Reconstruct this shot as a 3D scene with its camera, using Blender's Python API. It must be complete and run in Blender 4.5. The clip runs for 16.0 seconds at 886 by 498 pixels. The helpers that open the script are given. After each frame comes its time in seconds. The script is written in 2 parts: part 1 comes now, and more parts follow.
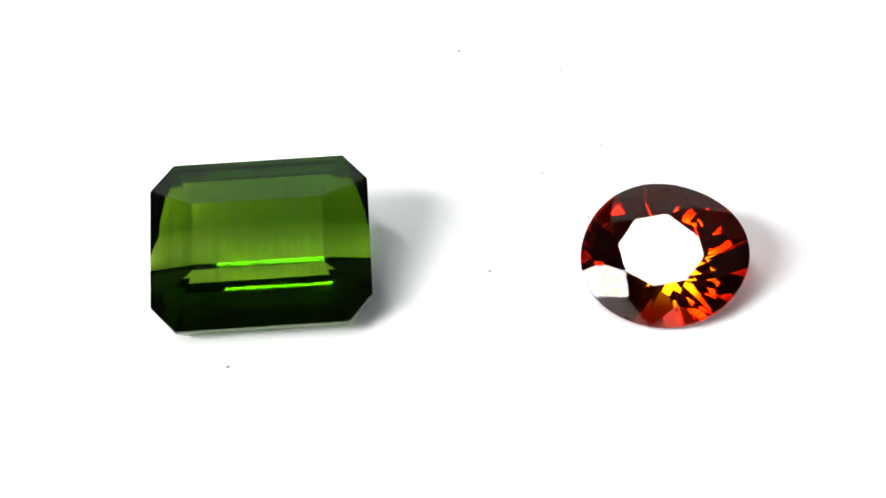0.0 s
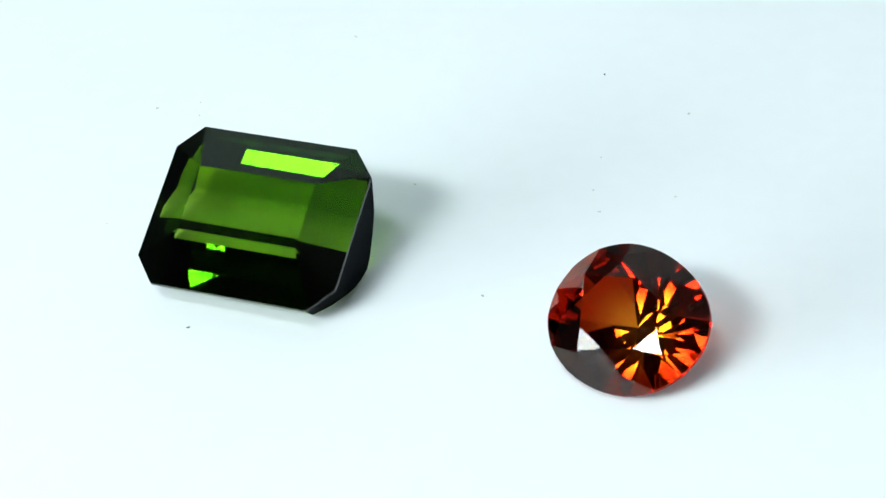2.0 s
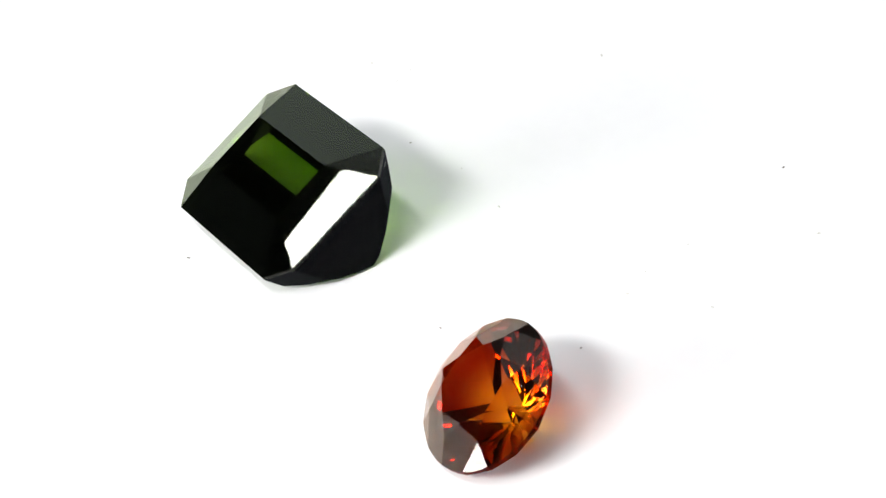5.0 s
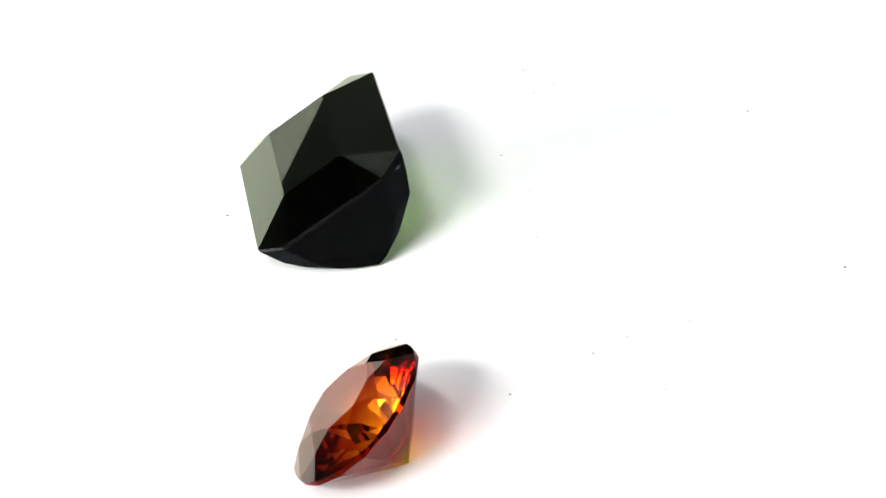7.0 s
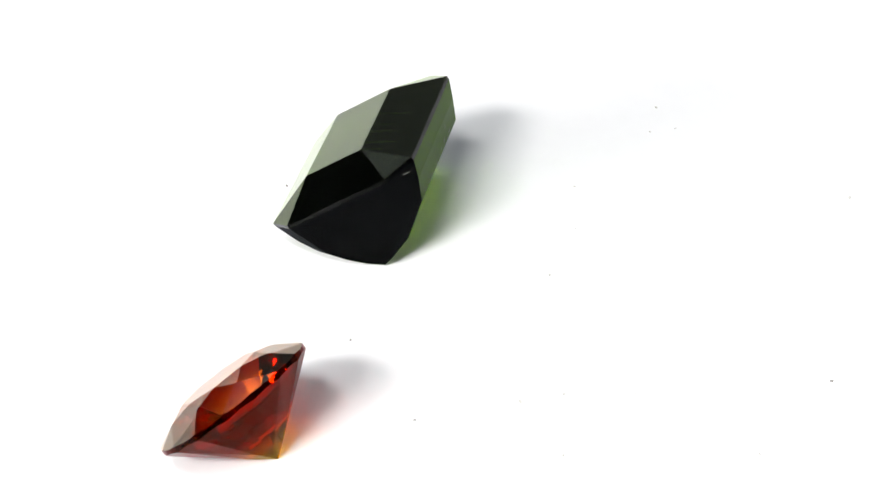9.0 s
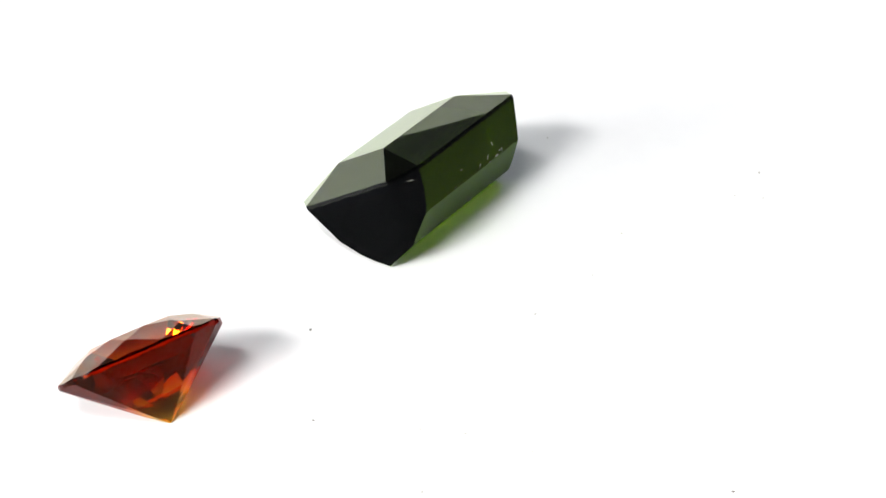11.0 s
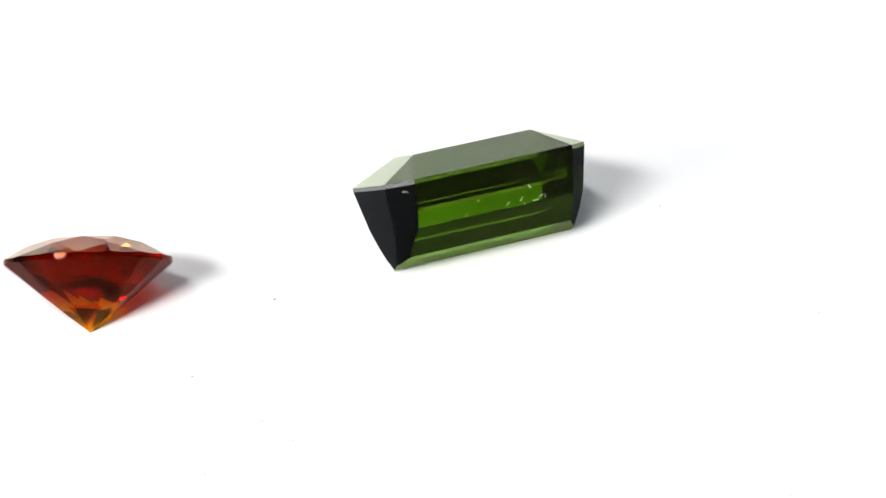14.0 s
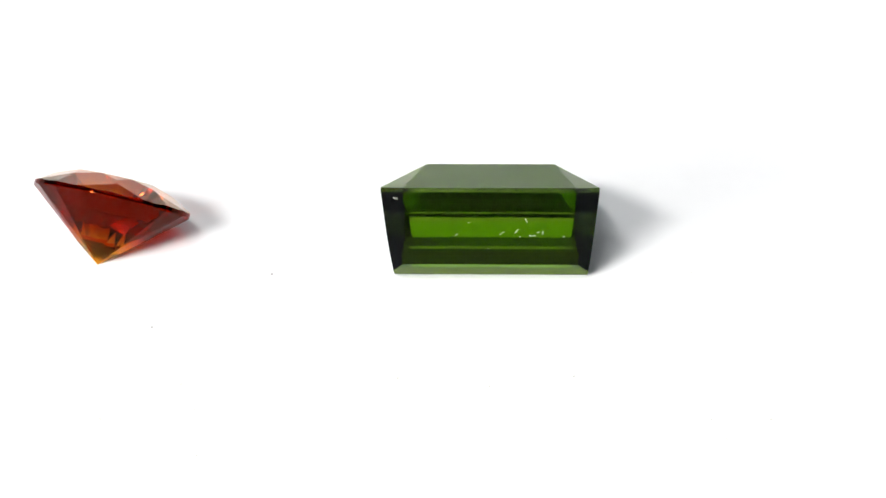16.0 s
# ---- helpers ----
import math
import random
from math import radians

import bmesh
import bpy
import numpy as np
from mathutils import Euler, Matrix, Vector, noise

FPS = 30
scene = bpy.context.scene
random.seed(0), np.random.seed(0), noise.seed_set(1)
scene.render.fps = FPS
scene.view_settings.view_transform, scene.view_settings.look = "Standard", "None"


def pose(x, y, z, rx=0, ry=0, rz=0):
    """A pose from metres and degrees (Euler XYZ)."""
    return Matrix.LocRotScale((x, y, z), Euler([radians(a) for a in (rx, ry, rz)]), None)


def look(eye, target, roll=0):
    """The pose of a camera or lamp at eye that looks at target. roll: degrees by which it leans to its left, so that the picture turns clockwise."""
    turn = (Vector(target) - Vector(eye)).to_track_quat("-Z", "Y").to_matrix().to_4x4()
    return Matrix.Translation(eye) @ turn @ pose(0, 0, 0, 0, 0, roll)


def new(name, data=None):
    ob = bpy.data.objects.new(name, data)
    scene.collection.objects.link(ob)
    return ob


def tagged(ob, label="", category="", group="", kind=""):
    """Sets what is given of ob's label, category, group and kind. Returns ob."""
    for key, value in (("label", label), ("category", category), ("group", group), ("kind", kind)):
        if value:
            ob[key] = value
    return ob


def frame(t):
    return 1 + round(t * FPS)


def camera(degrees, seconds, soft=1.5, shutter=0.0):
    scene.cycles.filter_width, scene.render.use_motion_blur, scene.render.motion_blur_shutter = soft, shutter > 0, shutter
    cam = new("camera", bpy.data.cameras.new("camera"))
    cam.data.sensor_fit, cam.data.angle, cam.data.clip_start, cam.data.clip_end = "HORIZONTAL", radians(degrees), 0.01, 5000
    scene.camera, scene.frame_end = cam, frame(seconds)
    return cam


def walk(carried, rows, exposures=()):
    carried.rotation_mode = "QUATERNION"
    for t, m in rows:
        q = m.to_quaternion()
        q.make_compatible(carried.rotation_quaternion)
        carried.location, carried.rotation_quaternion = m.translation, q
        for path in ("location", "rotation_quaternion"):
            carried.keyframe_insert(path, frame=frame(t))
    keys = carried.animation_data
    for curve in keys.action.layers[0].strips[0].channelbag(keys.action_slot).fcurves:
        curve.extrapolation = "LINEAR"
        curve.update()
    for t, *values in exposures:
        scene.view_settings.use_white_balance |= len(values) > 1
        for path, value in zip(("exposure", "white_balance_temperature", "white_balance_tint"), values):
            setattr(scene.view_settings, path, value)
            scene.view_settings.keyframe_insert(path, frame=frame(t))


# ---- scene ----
# Two cut gemstones on a slowly turning white display disc, seen by a still close-up camera.
MM = 0.001
cam = camera(24.47, 16.0)
EYE = Vector((0.0, -0.09819, 0.06899))
AIM = EYE + 0.12 * Vector((0.03149, 0.82400, -0.56572))
CAM_POSE = look(EYE, AIM, -2.565)
walk(cam, [(0.0, CAM_POSE), (16.0, CAM_POSE)],
     exposures=[(0.0, 0.10, 6500, 9), (0.4, 0.05, 6400, 8), (1.0, -0.12, 6120, 2), (1.5, -0.21, 5850, -3), (2.5, -0.25, 5700, -6), (3.2, -0.21, 5880, 1),
                (4.0, -0.13, 6320, 9), (4.7, -0.03, 6450, 10), (7.0, 0.06, 6500, 10), (16.0, 0.06, 6500, 10)])

# turn of the disc, in degrees, clockwise seen from above, every half second
TURN = [0.0, 5.65, 11.27, 16.88, 22.49, 28.12, 33.82, 39.58, 45.39, 51.25, 57.2, 63.17, 69.15, 75.13, 81.08,
        86.92, 92.71, 98.44, 104.18, 109.92, 115.65, 121.39, 127.12, 132.86, 138.58, 144.26, 149.93, 155.58,
        161.25, 166.95, 172.68, 178.45, 184.24]

# ---- light: a small desk lamp, a low panel and a strip lamp in front, a wide dim panel behind, dim room ----
world = bpy.data.worlds.new("room_air")
scene.world = world
world.use_nodes = True
world.node_tree.nodes["Background"].inputs[0].default_value = (0.9, 0.95, 1.0, 1)
world.node_tree.nodes["Background"].inputs[1].default_value = 0.05


def area_lamp(name, at, towards, width, height, watts, colour, along=None):
    """A rectangular lamp; along gives the direction of its width where that is not level."""
    data = bpy.data.lights.new(name, "AREA")
    data.shape, data.size, data.size_y, data.energy, data.color = "RECTANGLE", width, height, watts, colour
    ob = new(name, data)
    ob.matrix_world = look(at, towards)
    if along:
        back, side = (Vector(at) - Vector(towards)).normalized(), Vector(along)
        side = (side - back * side.dot(back)).normalized()
        ob.matrix_world = Matrix.Translation(at) @ Matrix((side, back.cross(side), back)).transposed().to_4x4()
    return ob


area_lamp("desk_lamp_light", (-0.229, -0.303, 0.311), (0, 0, 0), 0.152, 0.05, 2.45, (1.0, 0.98, 0.96))
area_lamp("low_panel_light", (-0.547, -0.267, 0.093), (0, 0, 0.093), 0.464, 0.184, 8.0, (1.0, 0.99, 0.98))
area_lamp("strip_lamp_light", (-0.216, -0.466, 0.837), (0, 0, 0), 0.39, 0.075, 4.3, (1.0, 0.99, 0.98), (-0.265, 0.259, 0.102))
area_lamp("rear_panel_light", (0.0, 0.85, 1.25), (0, 0, 0), 2.0, 1.2, 4.4, (0.86, 0.94, 1.0))


# ---- materials ----
def material(name):
    m = bpy.data.materials.new(name)
    m.use_nodes = True
    return m, m.node_tree.nodes, m.node_tree.links, m.node_tree.nodes["Principled BSDF"]


def grainy(name, dark, light, rough, scale, bump=0.1, depth=0.00005):
    """A matt surface whose tone varies at two scales, with fine relief."""
    m, nodes, links, b = material(name)
    co = nodes.new("ShaderNodeTexCoord")
    big, fine = nodes.new("ShaderNodeTexNoise"), nodes.new("ShaderNodeTexNoise")
    big.inputs["Scale"].default_value, fine.inputs["Scale"].default_value = scale, scale * 14
    fine.inputs["Detail"].default_value = 6
    mix = nodes.new("ShaderNodeMath")
    mix.operation = "MULTIPLY_ADD"
    mix.inputs[1].default_value = 0.35
    half = nodes.new("ShaderNodeMath")
    half.operation = "MULTIPLY"
    half.inputs[1].default_value = 0.65
    ramp = nodes.new("ShaderNodeValToRGB")
    ramp.color_ramp.elements[0].position, ramp.color_ramp.elements[1].position = 0.3, 0.7
    ramp.color_ramp.elements[0].color, ramp.color_ramp.elements[1].color = (*dark, 1), (*light, 1)
    bp = nodes.new("ShaderNodeBump")
    bp.inputs["Strength"].default_value, bp.inputs["Distance"].default_value = bump, depth
    links.new(co.outputs["Object"], big.inputs["Vector"])
    links.new(co.outputs["Object"], fine.inputs["Vector"])
    links.new(big.outputs[0], half.inputs[0])
    links.new(fine.outputs[0], mix.inputs[0])
    links.new(half.outputs[0], mix.inputs[2])
    links.new(mix.outputs[0], ramp.inputs[0])
    links.new(ramp.outputs[0], b.inputs["Base Color"])
    links.new(fine.outputs[0], bp.inputs["Height"])
    links.new(bp.outputs[0], b.inputs["Normal"])
    b.inputs["Roughness"].default_value = rough
    return m


def gem_glass(name, pale, deep, inside, ior, scale, stretch, gloss, tip, tip_inside, tip_height, polish):
    """Clear coloured crystal under a clear polish. Light loses colour at each crossing (pale to deep, in zones)
    and at each turn inside (inside); a paler tint at the lowest point (tip) imitates light's short path there."""
    m, nodes, links, b = material(name)
    co, mp = nodes.new("ShaderNodeTexCoord"), nodes.new("ShaderNodeMapping")
    mp.inputs["Scale"].default_value = stretch
    n = nodes.new("ShaderNodeTexNoise")
    n.inputs["Scale"].default_value, n.inputs["Detail"].default_value = scale, 3
    ramp = nodes.new("ShaderNodeValToRGB")
    ramp.color_ramp.elements[0].position, ramp.color_ramp.elements[1].position = 0.35, 0.65
    ramp.color_ramp.elements[0].color, ramp.color_ramp.elements[1].color = (*deep, 1), (*pale, 1)
    links.new(co.outputs["Object"], mp.inputs[0])
    links.new(mp.outputs[0], n.inputs["Vector"])
    links.new(n.outputs[0], ramp.inputs[0])
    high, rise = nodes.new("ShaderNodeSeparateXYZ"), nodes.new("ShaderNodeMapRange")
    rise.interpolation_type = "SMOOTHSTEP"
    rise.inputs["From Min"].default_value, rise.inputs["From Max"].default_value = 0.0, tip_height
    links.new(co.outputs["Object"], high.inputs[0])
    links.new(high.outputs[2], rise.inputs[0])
    # tint paled at the thin tip, in place of light's shorter path
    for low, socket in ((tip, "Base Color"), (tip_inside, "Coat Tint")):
        thin_tip = nodes.new("ShaderNodeMix")
        thin_tip.data_type = "RGBA"
        thin_tip.inputs[6].default_value, thin_tip.inputs[7].default_value = (*low, 1), (*inside, 1)
        links.new(rise.outputs[0], thin_tip.inputs[0])
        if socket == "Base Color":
            links.new(ramp.outputs[0], thin_tip.inputs[7])
        links.new(thin_tip.outputs[2], b.inputs[socket])
    b.inputs["Transmission Weight"].default_value = 1.0
    b.inputs["Roughness"].default_value = 0.0
    b.inputs["IOR"].default_value = ior
    b.inputs["Specular Tint"].default_value = (gloss, gloss, gloss, 1)
    b.inputs["Coat Weight"].default_value, b.inputs["Coat Roughness"].default_value = 1.0, 0.0
    b.inputs["Coat IOR"].default_value = polish
    return m


WHITE_SHEET = grainy("white_sheet", (0.80, 0.81, 0.82), (0.84, 0.85, 0.86), 0.6, 40, 0.05)
WHITE_PAPER = grainy("white_paper", (0.76, 0.77, 0.78), (0.82, 0.83, 0.84), 0.7, 8, 0.05)
WALL_PAINT = grainy("wall_paint", (0.20, 0.21, 0.22), (0.25, 0.26, 0.27), 0.8, 2, 0.2, 0.001)
CEILING_PAINT = grainy("ceiling_paint", (0.6, 0.6, 0.6), (0.66, 0.66, 0.66), 0.9, 2, 0.2, 0.001)
FLOOR_WOOD = grainy("floor_wood", (0.14, 0.09, 0.05), (0.24, 0.16, 0.09), 0.5, 3, 0.3, 0.001)
DARK_DUST = grainy("dark_dust", (0.14, 0.13, 0.12), (0.24, 0.22, 0.20), 0.9, 9000)
PALE_DUST = grainy("pale_dust", (0.50, 0.49, 0.47), (0.65, 0.64, 0.60), 0.9, 9000)
MID_DUST = grainy("mid_dust", (0.26, 0.25, 0.24), (0.36, 0.35, 0.33), 0.9, 9000)
SCRATCH = grainy("scratch_white", (0.38, 0.42, 0.36), (0.60, 0.64, 0.58), 0.6, 9000)
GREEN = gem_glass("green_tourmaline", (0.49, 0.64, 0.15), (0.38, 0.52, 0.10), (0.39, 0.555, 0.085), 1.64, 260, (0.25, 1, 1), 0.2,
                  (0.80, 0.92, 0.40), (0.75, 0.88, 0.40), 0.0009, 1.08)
# crown copy of the same crystal, tinted paler so light passing through stays bright
GREEN_PALED_CROWN = gem_glass("green_tourmaline_paled_crown", (0.90, 0.96, 0.66), (0.82, 0.88, 0.56), (0.72, 0.85, 0.43), 1.64, 260, (0.25, 1, 1), 0.1,
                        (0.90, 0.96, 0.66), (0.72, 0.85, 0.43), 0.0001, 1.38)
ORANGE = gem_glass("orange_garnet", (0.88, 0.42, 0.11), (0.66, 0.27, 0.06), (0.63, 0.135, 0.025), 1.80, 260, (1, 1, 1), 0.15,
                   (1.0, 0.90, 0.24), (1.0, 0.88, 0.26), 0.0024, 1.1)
# paled crown copy again: light leaving through the tip keeps its yellow
ORANGE_PALED_CROWN = gem_glass("orange_garnet_paled_crown", (0.96, 0.70, 0.38), (0.90, 0.60, 0.32), (0.93, 0.64, 0.36), 1.80, 260, (1, 1, 1), 0.05,
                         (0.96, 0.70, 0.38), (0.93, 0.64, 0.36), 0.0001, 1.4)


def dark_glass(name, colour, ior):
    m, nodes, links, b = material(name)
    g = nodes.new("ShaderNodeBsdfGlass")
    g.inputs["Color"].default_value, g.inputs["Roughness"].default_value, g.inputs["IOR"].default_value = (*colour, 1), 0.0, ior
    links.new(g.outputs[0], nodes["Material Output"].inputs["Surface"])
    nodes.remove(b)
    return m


# absorption along the crystal's long axis, painted as near-black tint on facets across it
GREEN_END_DARKENED = dark_glass("green_tourmaline_end_darkened", (0.07, 0.075, 0.08), 1.64)


def ground_edge(name, colour, ior):
    """The matt ground edge between crown and pavilion."""
    m, nodes, links, b = material(name)
    n, ramp = nodes.new("ShaderNodeTexNoise"), nodes.new("ShaderNodeValToRGB")
    co = nodes.new("ShaderNodeTexCoord")
    n.inputs["Scale"].default_value = 900
    ramp.color_ramp.elements[0].color, ramp.color_ramp.elements[1].color = (*[0.7 * c for c in colour], 1), (*colour, 1)
    links.new(co.outputs["Object"], n.inputs["Vector"])
    links.new(n.outputs[0], ramp.inputs[0])
    links.new(ramp.outputs[0], b.inputs["Base Color"])
    b.inputs["Transmission Weight"].default_value, b.inputs["Roughness"].default_value, b.inputs["IOR"].default_value = 1.0, 0.22, ior
    b.inputs["Specular Tint"].default_value = (0.15, 0.15, 0.15, 1)
    return m


GREEN_EDGE = ground_edge("green_ground_edge", (0.12, 0.16, 0.06), 1.64)


def absorb_film(name, colour):
    """Added film in a crystal that absorbs light, strongest in heart, paler at rim."""
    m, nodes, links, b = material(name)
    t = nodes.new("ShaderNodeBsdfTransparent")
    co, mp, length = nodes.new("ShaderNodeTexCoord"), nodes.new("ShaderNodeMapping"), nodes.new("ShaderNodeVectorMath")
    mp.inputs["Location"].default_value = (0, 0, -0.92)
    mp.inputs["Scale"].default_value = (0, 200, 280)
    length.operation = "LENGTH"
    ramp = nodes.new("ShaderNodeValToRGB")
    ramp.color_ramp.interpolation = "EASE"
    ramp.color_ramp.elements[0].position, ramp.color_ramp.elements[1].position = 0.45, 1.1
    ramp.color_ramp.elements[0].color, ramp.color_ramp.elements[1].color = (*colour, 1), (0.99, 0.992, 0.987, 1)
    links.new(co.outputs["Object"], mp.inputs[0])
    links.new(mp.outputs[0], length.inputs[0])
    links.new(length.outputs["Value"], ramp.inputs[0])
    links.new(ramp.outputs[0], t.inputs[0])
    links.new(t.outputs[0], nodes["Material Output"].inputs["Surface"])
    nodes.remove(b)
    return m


AXIS_FILM = absorb_film("green_axis_film", (0.925, 0.935, 0.89))


# ---- helpers of this scene ----
def part(name, bm, mat, parent=None, label=""):
    """Links a bmesh as one mesh object, under a thing or a part if given."""
    me = bpy.data.meshes.new(name)
    bm.to_mesh(me)
    bm.free()
    me.materials.append(mat)
    ob = new(name, me)
    if parent:
        ob.parent = parent
    if label:
        ob["label"] = label
    return ob


def box(x0, y0, z0, x1, y1, z1, bevel=0.0):
    bm = bmesh.new()
    bmesh.ops.create_cube(bm, size=1)
    for v in bm.verts:
        v.co = Vector(((x0 + x1) / 2 + v.co.x * (x1 - x0), (y0 + y1) / 2 + v.co.y * (y1 - y0),
                       (z0 + z1) / 2 + v.co.z * (z1 - z0)))
    if bevel:
        bmesh.ops.bevel(bm, geom=bm.edges[:], offset=bevel, segments=2, affect="EDGES")
    return bm


def lathe(profile, steps):
    """A solid of revolution from (radius, height) pairs, closed at both ends."""
    bm = bmesh.new()
    rings = []
    for r, z in profile:
        rings.append([bm.verts.new((r * math.cos(2 * math.pi * i / steps), r * math.sin(2 * math.pi * i / steps), z))
                      for i in range(steps)])
    for a, b in zip(rings, rings[1:]):
        for i in range(steps):
            bm.faces.new((a[i], a[(i + 1) % steps], b[(i + 1) % steps], b[i]))
    bm.faces.new(rings[0][::-1])
    bm.faces.new(rings[-1])
    return bm


# ---- the room and the photo corner ----
def build_room():
    tagged(part("floor", box(-1.6, -2.0, -0.78, 1.6, 1.4, -0.75), FLOOR_WOOD), "brown wooden floor of the room", "floor", kind="structure")
    tagged(part("ceiling", box(-1.6, -2.0, 1.70, 1.6, 1.4, 1.75), CEILING_PAINT), "pale painted ceiling of the room", "ceiling", kind="structure")
    for name, b in (("wall_north", (-1.6, 1.4, -0.78, 1.6, 1.5, 1.75)), ("wall_south", (-1.6, -2.1, -0.78, 1.6, -2.0, 1.75)),
                    ("wall_west", (-1.7, -2.1, -0.78, -1.6, 1.5, 1.75)), ("wall_east", (1.6, -2.1, -0.78, 1.7, 1.5, 1.75))):
        tagged(part(name, box(*b), WALL_PAINT), "plain grey painted wall of the room", "wall", kind="structure")


def build_photo_table():
    table = tagged(new("photo_table"), "plain white table under the display disc", "table")
    table.location = (0, 0.1, -0.75)
    part("tabletop", box(-0.6, -0.35, 0.705, 0.6, 0.35, 0.735, 0.004), WHITE_PAPER, table)
    for x in (-0.55, 0.55):
        for y in (-0.30, 0.30):
            part("leg", box(x - 0.025, y - 0.025, 0.0, x + 0.025, y + 0.025, 0.704, 0.004), WHITE_PAPER, table)


def build_backdrop_sheet():
    """A white paper sheet that curves up behind the disc."""
    bm = bmesh.new()
    line = [(0.125, 0.0)]
    for i in range(13):
        a = math.radians(90 * i / 12)
        line.append((0.135 + 0.04 * math.sin(a), 0.04 - 0.04 * math.cos(a)))
    line.append((0.176, 0.078))
    out = []
    for y, z in line:
        out.append([bm.verts.new((x, y, z)) for x in (-0.35, 0.35)])
    for a, b in zip(out, out[1:]):
        bm.faces.new((a[0], a[1], b[1], b[0]))
    bmesh.ops.solidify(bm, geom=bm.faces[:], thickness=0.0006)
    ob = tagged(part("backdrop_sheet", bm, WHITE_PAPER), "white paper sheet curving up behind the disc", "backdrop", kind="structure")
    ob.location = (0, 0, -0.0142)


def build_turntable():
    thing = tagged(new("turntable"), "white round display turntable slowly turning", "turntable")
    thing.location = (0, 0, -0.0145)
    part("base", lathe([(0.070, 0.0), (0.075, 0.001), (0.075, 0.005), (0.072, 0.006)], 96), WHITE_PAPER, thing)
    disc = part("disc", lathe([(0.112, 0.0063), (0.114, 0.0075), (0.114, 0.0135), (0.1125, 0.0145)], 160), WHITE_SHEET, thing,
                "smooth matt white disc top")
    return thing


# ---- cut stones: each facet is the piece of its plane that all other planes leave ----
def plane_through(a, b, c):
    """A half-space (normal, distance) whose inside holds the stone's middle."""
    a, b, c = Vector(a), Vector(b), Vector(c)
    n = (b - a).cross(c - a).normalized()
    if n.dot(Vector((0, 0, -1)) - a) > 0:
        n = -n
    return n, n.dot(a)


def facets(planes):
    """planes: (group, normal, distance). Gives (group, corners) for each facet."""
    made = []
    for i, (group, n, d) in enumerate(planes):
        u = n.orthogonal().normalized()
        v = n.cross(u)
        poly = [n * d + (u * x + v * y) * 60 for x, y in ((-1, -1), (1, -1), (1, 1), (-1, 1))]
        for j, (_, m, e) in enumerate(planes):
            if i == j or not poly:
                continue
            kept = []
            for p, q in zip(poly, poly[1:] + poly[:1]):
                a, b = m.dot(p) - e, m.dot(q) - e
                if a <= 1e-6:
                    kept.append(p)
                if (a < -1e-6 and b > 1e-6) or (a > 1e-6 and b < -1e-6):
                    kept.append(p + (q - p) * (a / (a - b)))
            poly = kept
        clean = []
        for p in poly:
            if not clean or (p - clean[-1]).length > 0.004:
                clean.append(p)
        if len(clean) > 1 and (clean[0] - clean[-1]).length < 0.004:
            clean.pop()
        if len(clean) >= 3:
            made.append((group, clean))
    return made


def gem_parts(planes, mat, crown_mat, edge_mat, thing, shift, end_mat=None):
    """One mesh for each group of facets; corners meet exactly."""
    made = facets(planes)
    parts = {}
    corners = []

    def snap(p):
        for q in corners:
            if (q - p).length < 0.006:
                return q
        corners.append(p)
        return p

    groups = []
    for g, _ in made:
        if g not in groups:
            groups.append(g)
    for group in groups:
        bm = bmesh.new()
        at = {}
        for g, poly in made:
            if g != group:
                continue
            vs = []
            for p in poly:
                q = snap(p)
                key = corners.index(q)
                if key not in at:
                    at[key] = bm.verts.new((q + Vector(shift)) * MM)
                if at[key] not in vs:
                    vs.append(at[key])
            if len(vs) >= 3 and bm.faces.get(vs) is None:
                face = bm.faces.new(vs)
                face.normal_update()
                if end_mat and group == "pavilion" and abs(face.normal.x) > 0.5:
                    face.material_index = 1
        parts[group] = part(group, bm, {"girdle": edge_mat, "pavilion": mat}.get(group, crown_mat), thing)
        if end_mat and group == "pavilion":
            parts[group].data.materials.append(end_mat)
    return parts


# frames of the two stones on the disc: middle of the girdle (mm) and its axes
GREEN_AT = Vector((-6.638, -2.343, 4.487))
GREEN_X, GREEN_N = Vector((0.99950, -0.02735, 0.0163)), Vector((-0.0283, -0.5281, 0.8485))
ORANGE_AT = Vector((15.975, -4.368, 3.187))
ORANGE_X, ORANGE_N = Vector((0.2687, 0.7087, 0.6524)), Vector((-0.2408, -0.6064, 0.7579))


def stone_pose(middle, x, n, low):
    """The pose of a stone whose own origin lies at its lowest corner, low (mm, in the stone's axes)."""
    n = n.normalized()
    x = (x - n * x.dot(n)).normalized()
    y = n.cross(x)
    m = Matrix((x, y, n)).transposed()
    at = (middle + m @ Vector(low)) * MM
    return Matrix.Translation(at) @ m.to_4x4()


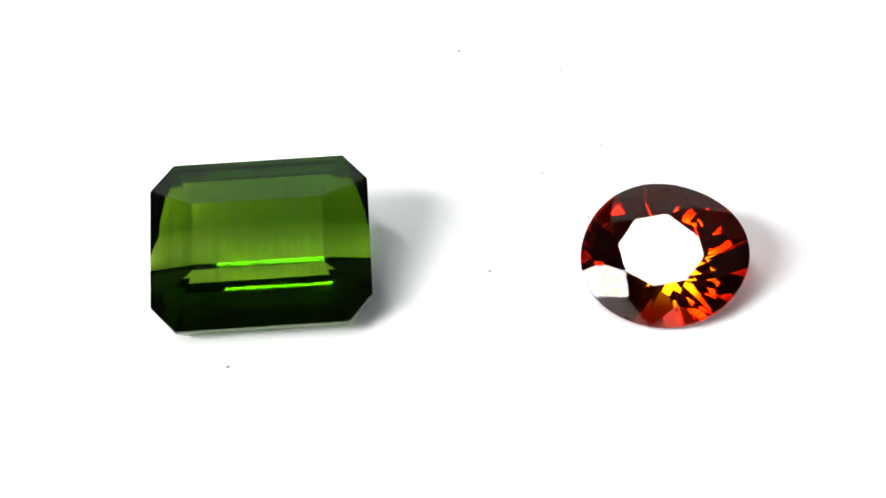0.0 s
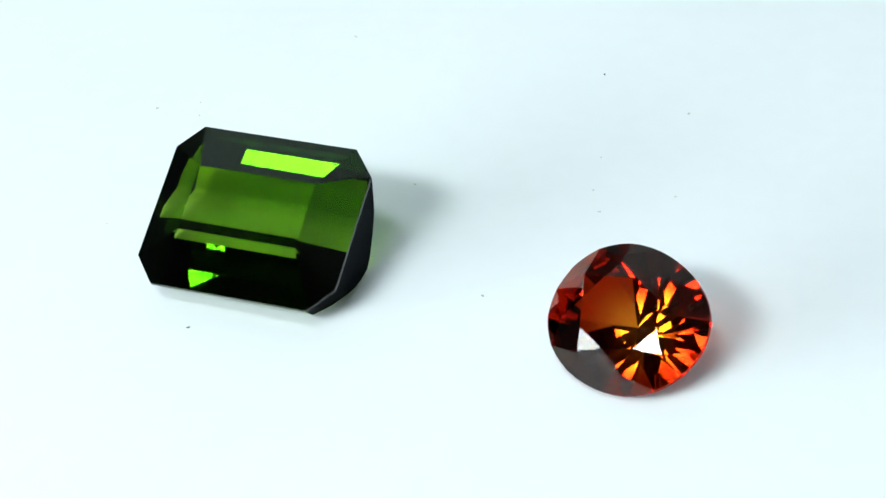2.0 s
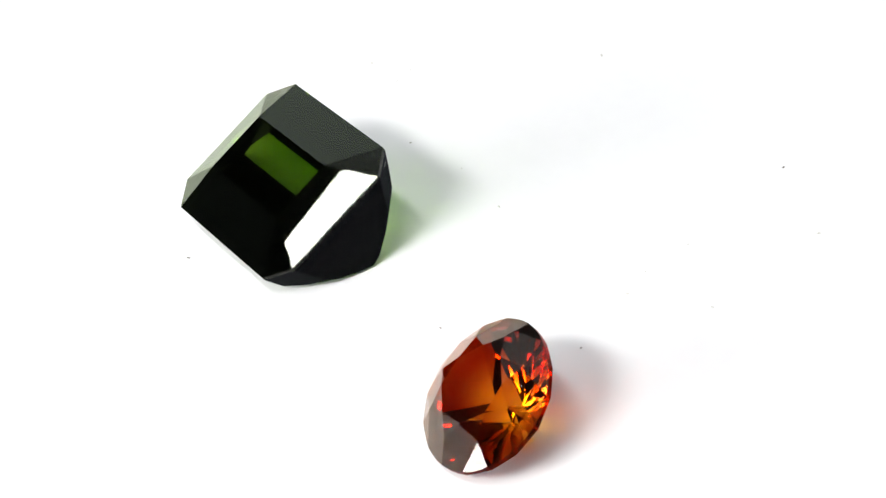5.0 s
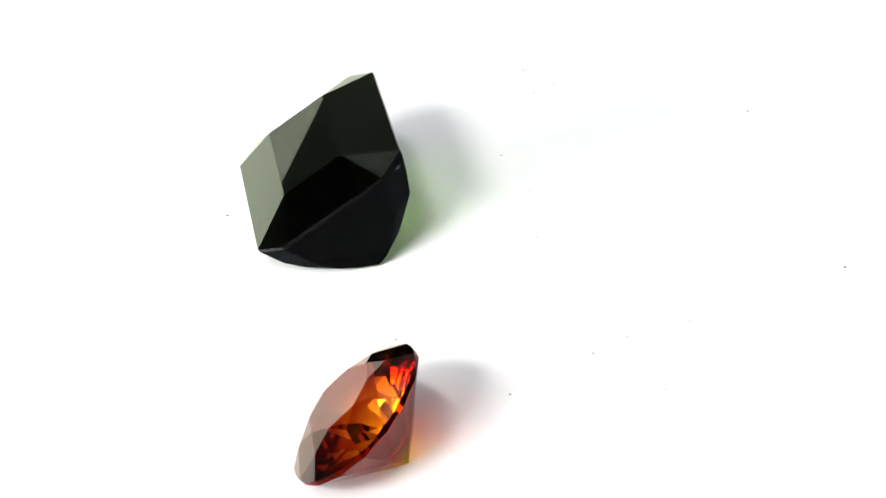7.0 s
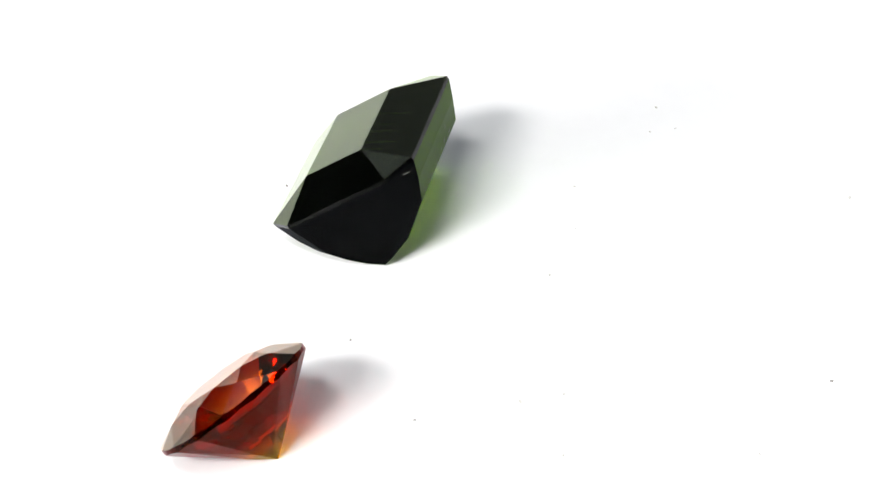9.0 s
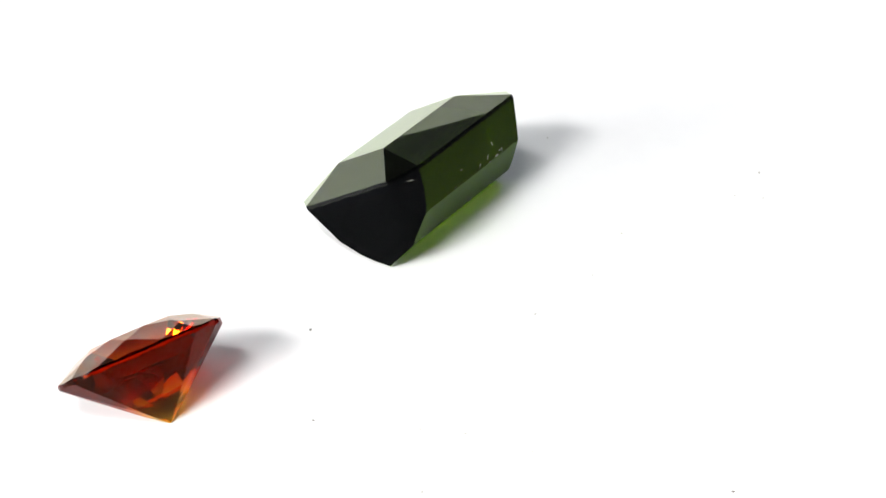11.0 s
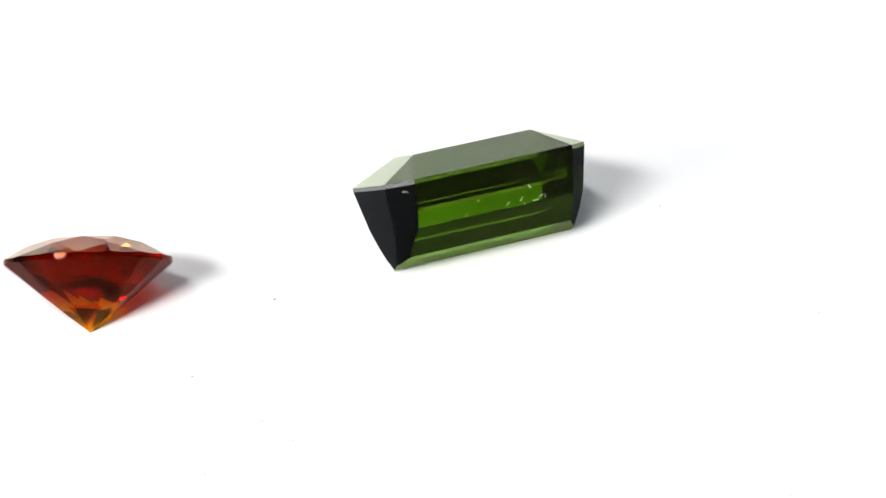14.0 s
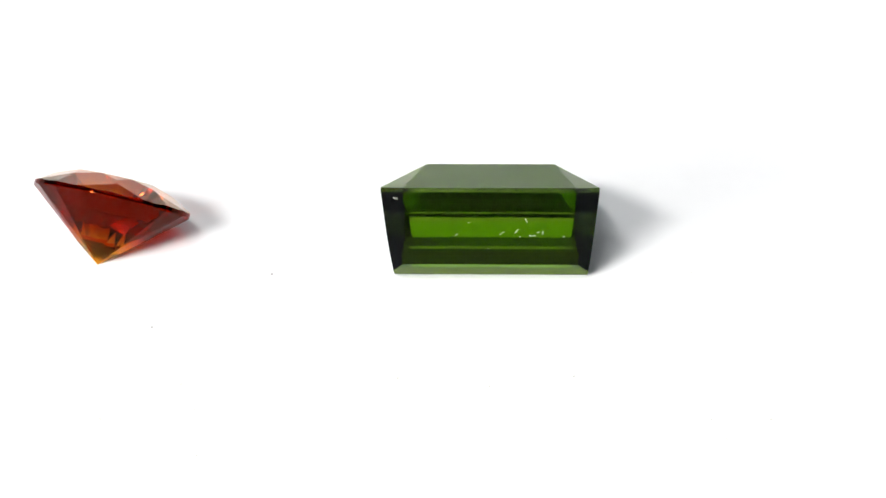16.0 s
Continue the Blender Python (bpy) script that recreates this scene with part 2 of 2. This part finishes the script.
def build_green_stone():
    thing = tagged(new("green_gemstone"), "dark green transparent step-cut gemstone leaning on the disc", "gemstone")
    lx, ly, cx, cy = 6.2, 5.12, 4.85, 3.58      # half length, half width, corner cut
    tx, ty, th = 3.65, 2.03, 1.32               # table half sizes and height
    g = 0.25                                    # girdle
    keel, ky, kx = -5.13, -0.072, 5.62
    steps = {1: [(ly, -g), (4.637, -1.425), (3.944, -2.80), (1.90, -4.45), (ky, keel)],
             -1: [(-ly, -g), (-4.605, -1.93), (-2.467, -3.636), (ky, keel)]}
    corner = [(7.022, -g), (6.22, -2.75), (5.50, -3.90), (4.65, -4.90)]
    cn = Vector((1.54, 1.35, 0)).normalized()
    pl = [("table", Vector((0, 0, 1)), th)]
    for s in (1, -1):
        pl.append(("crown",) + plane_through((-1, s * ly, 0), (1, s * ly, 0), (0, s * ty, th)))
        pl.append(("crown",) + plane_through((s * lx, -1, 0), (s * lx, 1, 0), (s * tx, 0, th)))
        for r in (1, -1):
            pl.append(("crown",) + plane_through((s * lx, r * cy, 0), (s * cx, r * ly, 0), (s * tx, r * ty, th)))
        pl.append(("girdle", Vector((0, s, 0)), ly))
        pl.append(("girdle", Vector((s, 0, 0)), lx))
        for r in (1, -1):
            pl.append(("girdle", Vector((s * cn.x, r * cn.y, 0)), 7.022))
        for (ya, za), (yb, zb) in zip(steps[s], steps[s][1:]):
            pl.append(("pavilion",) + plane_through((-1, ya, za), (1, ya, za), (0, yb, zb)))
        pl.append(("pavilion",) + plane_through((s * lx, -1, -g), (s * lx, 1, -g), (s * kx, 0, -5.28)))
        for r in (1, -1):
            d = Vector((s * cn.x, r * cn.y, 0))
            side = Vector((-d.y, d.x, 0))
            for (da, za), (db, zb) in zip(corner, corner[1:]):
                pl.append(("pavilion",) + plane_through(d * da + side + Vector((0, 0, za)), d * da - side + Vector((0, 0, za)),
                                                        d * db + Vector((0, 0, zb))))
    low = Vector((0, ky, keel))
    parts = gem_parts(pl, GREEN, GREEN_PALED_CROWN, GREEN_EDGE, thing, -low, GREEN_END_DARKENED)
    # added films square to the crystal's long axis imitate light absorbed along it
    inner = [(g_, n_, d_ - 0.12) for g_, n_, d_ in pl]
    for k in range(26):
        for name, poly in facets([("film_slice", Vector((1, 0, 0)), -5.27 + 0.425 * k + 0.09 * math.sin(2.4 * k))] + inner):
            if name == "film_slice":
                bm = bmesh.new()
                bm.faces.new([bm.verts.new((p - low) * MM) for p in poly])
                part("absorbing_film", bm, AXIS_FILM, parts["pavilion"])
    return thing, stone_pose(GREEN_AT, GREEN_X, GREEN_N, low), parts, low


def build_orange_stone():
    thing = tagged(new("orange_gemstone"), "reddish orange transparent oval brilliant-cut gemstone leaning on the disc", "gemstone")
    ax, ay = 4.157, 4.774
    rt, th, g, keel, ridge, low_r = 0.51, 1.10, 0.36, -4.20, 0.76, 0.25

    def at(angle, r, z):
        a = radians(angle)
        r *= 1.004 - 0.004 * math.cos(3 * a) + 0.010 * math.sin(3 * a) - 0.006 * math.cos(4 * a) + 0.008 * math.sin(4 * a)
        return (ax * r * math.cos(a), ay * r * math.sin(a), z)

    pl = [("table", Vector((0, 0, 1)), th)]
    c = math.cos(radians(22.5))
    crown_z = th * (1 - (ridge * c - rt) / (1 - rt))
    pav_z = keel + (-g - keel) * low_r * c
    for k in range(8):
        a = 45 * k
        pl.append(("crown",) + plane_through(at(a, rt, th), at(a + 45, rt, th), at(a + 22.5, ridge, crown_z + 0.03)))
        pl.append(("crown",) + plane_through(at(a, 1, 0), at(a, rt, th), (at(a, 1, 0)[0] - 9 * ax * math.sin(radians(a)),
                                             at(a, 1, 0)[1] + 9 * ay * math.cos(radians(a)), 0)))
        pl.append(("pavilion",) + plane_through(at(a, 1, -g), (0, 0, keel), (at(a, 1, -g)[0] - 9 * ax * math.sin(radians(a)),
                                                at(a, 1, -g)[1] + 9 * ay * math.cos(radians(a)), -g)))
        for s in (1, -1):
            pl.append(("crown",) + plane_through(at(a, 1, 0), at(a + 22.5 * s, 1, 0), at(a + 22.5 * s, ridge, crown_z)))
            pl.append(("pavilion",) + plane_through(at(a, 1, -g), at(a + 22.5 * s, 1, -g), at(a + 22.5 * s, low_r, pav_z)))
    for k in range(48):
        a, b = 7.5 * k, 7.5 * (k + 1)
        pl.append(("girdle",) + plane_through(at(a, 1, 0), at(b, 1, 0), at(a, 1, -1)))
    low = Vector((0, 0, keel))
    parts = gem_parts(pl, ORANGE, ORANGE_PALED_CROWN, ORANGE, thing, -low)
    return thing, stone_pose(ORANGE_AT, ORANGE_X, ORANGE_N, low), parts, low


def build_scratches(parts, low):
    """Pale nicks and lint on the long side of the green stone's pavilion."""
    long_side, low_side, corner = Vector((0, 0.893, -0.45)), Vector((0, 0.628, -0.778)), Vector((0.732, 0.642, -0.229))
    for x, y, z, length, turn, n in ((0.08, 3.13, -3.457, 0.10, 0, low_side), (1.14, 4.36, -1.97, 0.15, 10, long_side),
                                     (-2.42, 4.0, -2.69, 0.42, -35, long_side), (-3.0, 4.07, -2.55, 0.28, 60, long_side),
                                     (-2.75, 4.09, -2.50, 0.22, -15, long_side), (-0.69, 4.07, -2.55, 0.32, 12, long_side),
                                     (-1.54, 4.13, -2.42, 0.36, 25, long_side), (-2.06, 4.44, -1.82, 0.30, 80, long_side),
                                     (-1.70, 3.97, -2.75, 0.12, 0, long_side), (-4.19, 3.98, -2.73, 0.12, 20, long_side),
                                     (1.90, 4.01, -2.67, 0.22, 8, long_side), (5.30, 4.49, -0.59, 0.42, -30, corner)):
        bm = bmesh.new()
        bmesh.ops.create_icosphere(bm, subdivisions=2, radius=0.5)
        for v in bm.verts:
            bend = 0.22 * length * math.sin(5 * v.co.x) if length > 0.2 else 0
            v.co = Vector((v.co.x * length, v.co.y * 0.019 + bend, v.co.z * 0.012)) * MM
        ob = part("scratch", bm, SCRATCH, parts["pavilion"])
        n = n.normalized()
        along = (Vector((1, 0, 0)) - n * n.x).normalized()
        m = Matrix((along, n.cross(along), n)).transposed().to_4x4()
        ob.matrix_basis = Matrix.Translation((Vector((x, y, z)) + 0.02 * n - low) * MM) @ m @ pose(0, 0, 0, 0, 0, turn)


# ---- dust on the disc: place (mm), length (mm), tone ----
DUST = [(6.43, -0.35, 0.20, MID_DUST), (-8.75, -7.85, 0.22, DARK_DUST), (6.5, 26.3, 0.22, DARK_DUST), (-6.32, 10.72, 0.14, PALE_DUST),
        (10.59, 9.94, 0.22, PALE_DUST), (9.05, 16.0, 0.16, PALE_DUST), (9.59, 12.19, 0.16, PALE_DUST), (14.64, 12.82, 0.20, PALE_DUST),
        (13.15, 22.75, 0.24, PALE_DUST), (12.87, 4.63, 0.16, MID_DUST), (-1.33, 9.84, 0.20, PALE_DUST), (-21.15, 14.1, 0.22, PALE_DUST),
        (-18.02, 14.0, 0.16, PALE_DUST), (-11.77, 26.85, 0.26, PALE_DUST), (-18.12, 0.53, 0.16, PALE_DUST), (-10.93, 10.03, 0.18, PALE_DUST),
        (-18.67, 15.6, 0.14, PALE_DUST)]


def build_dust():
    made = []
    for k, (x, y, size, mat) in enumerate(DUST):
        bm = bmesh.new()
        bmesh.ops.create_icosphere(bm, subdivisions=2, radius=0.5)
        for v in bm.verts:
            k2 = 1 + 0.5 * noise.noise(v.co * 2.5 + Vector((k * 7.1, 0, 0)))
            v.co = Vector((v.co.x * size * k2, v.co.y * size * 0.62 * k2, (v.co.z + 0.42) * size * 0.4 * k2)) * MM
        tone = "dark" if mat in (DARK_DUST, MID_DUST) else "pale"
        ob = tagged(part("dust_speck", bm, mat), "tiny %s speck of dust lying on the white disc" % tone, "dust", "dust specks on the disc")
        made.append((ob, pose(x * MM, y * MM, 0, 0, 0, 53 * k)))
    return made


build_room()
build_photo_table()
build_backdrop_sheet()
TURNTABLE = build_turntable()
GREEN_STONE, GREEN_POSE, GREEN_PARTS, GREEN_LOW = build_green_stone()
ORANGE_STONE, ORANGE_POSE, ORANGE_PARTS, ORANGE_LOW = build_orange_stone()
build_scratches(GREEN_PARTS, GREEN_LOW)
SPECKS = build_dust()


def motions():
    """The disc turns, and all that lies on it turns with it."""
    turns = [(0.5 * k, pose(0, 0, 0, 0, 0, -a)) for k, a in enumerate(TURN)]
    walk(TURNTABLE, [(t, pose(0, 0, -0.0145) @ m) for t, m in turns])
    for ob, start in [(GREEN_STONE, GREEN_POSE), (ORANGE_STONE, ORANGE_POSE)] + SPECKS:
        walk(ob, [(t, m @ start) for t, m in turns])


motions()
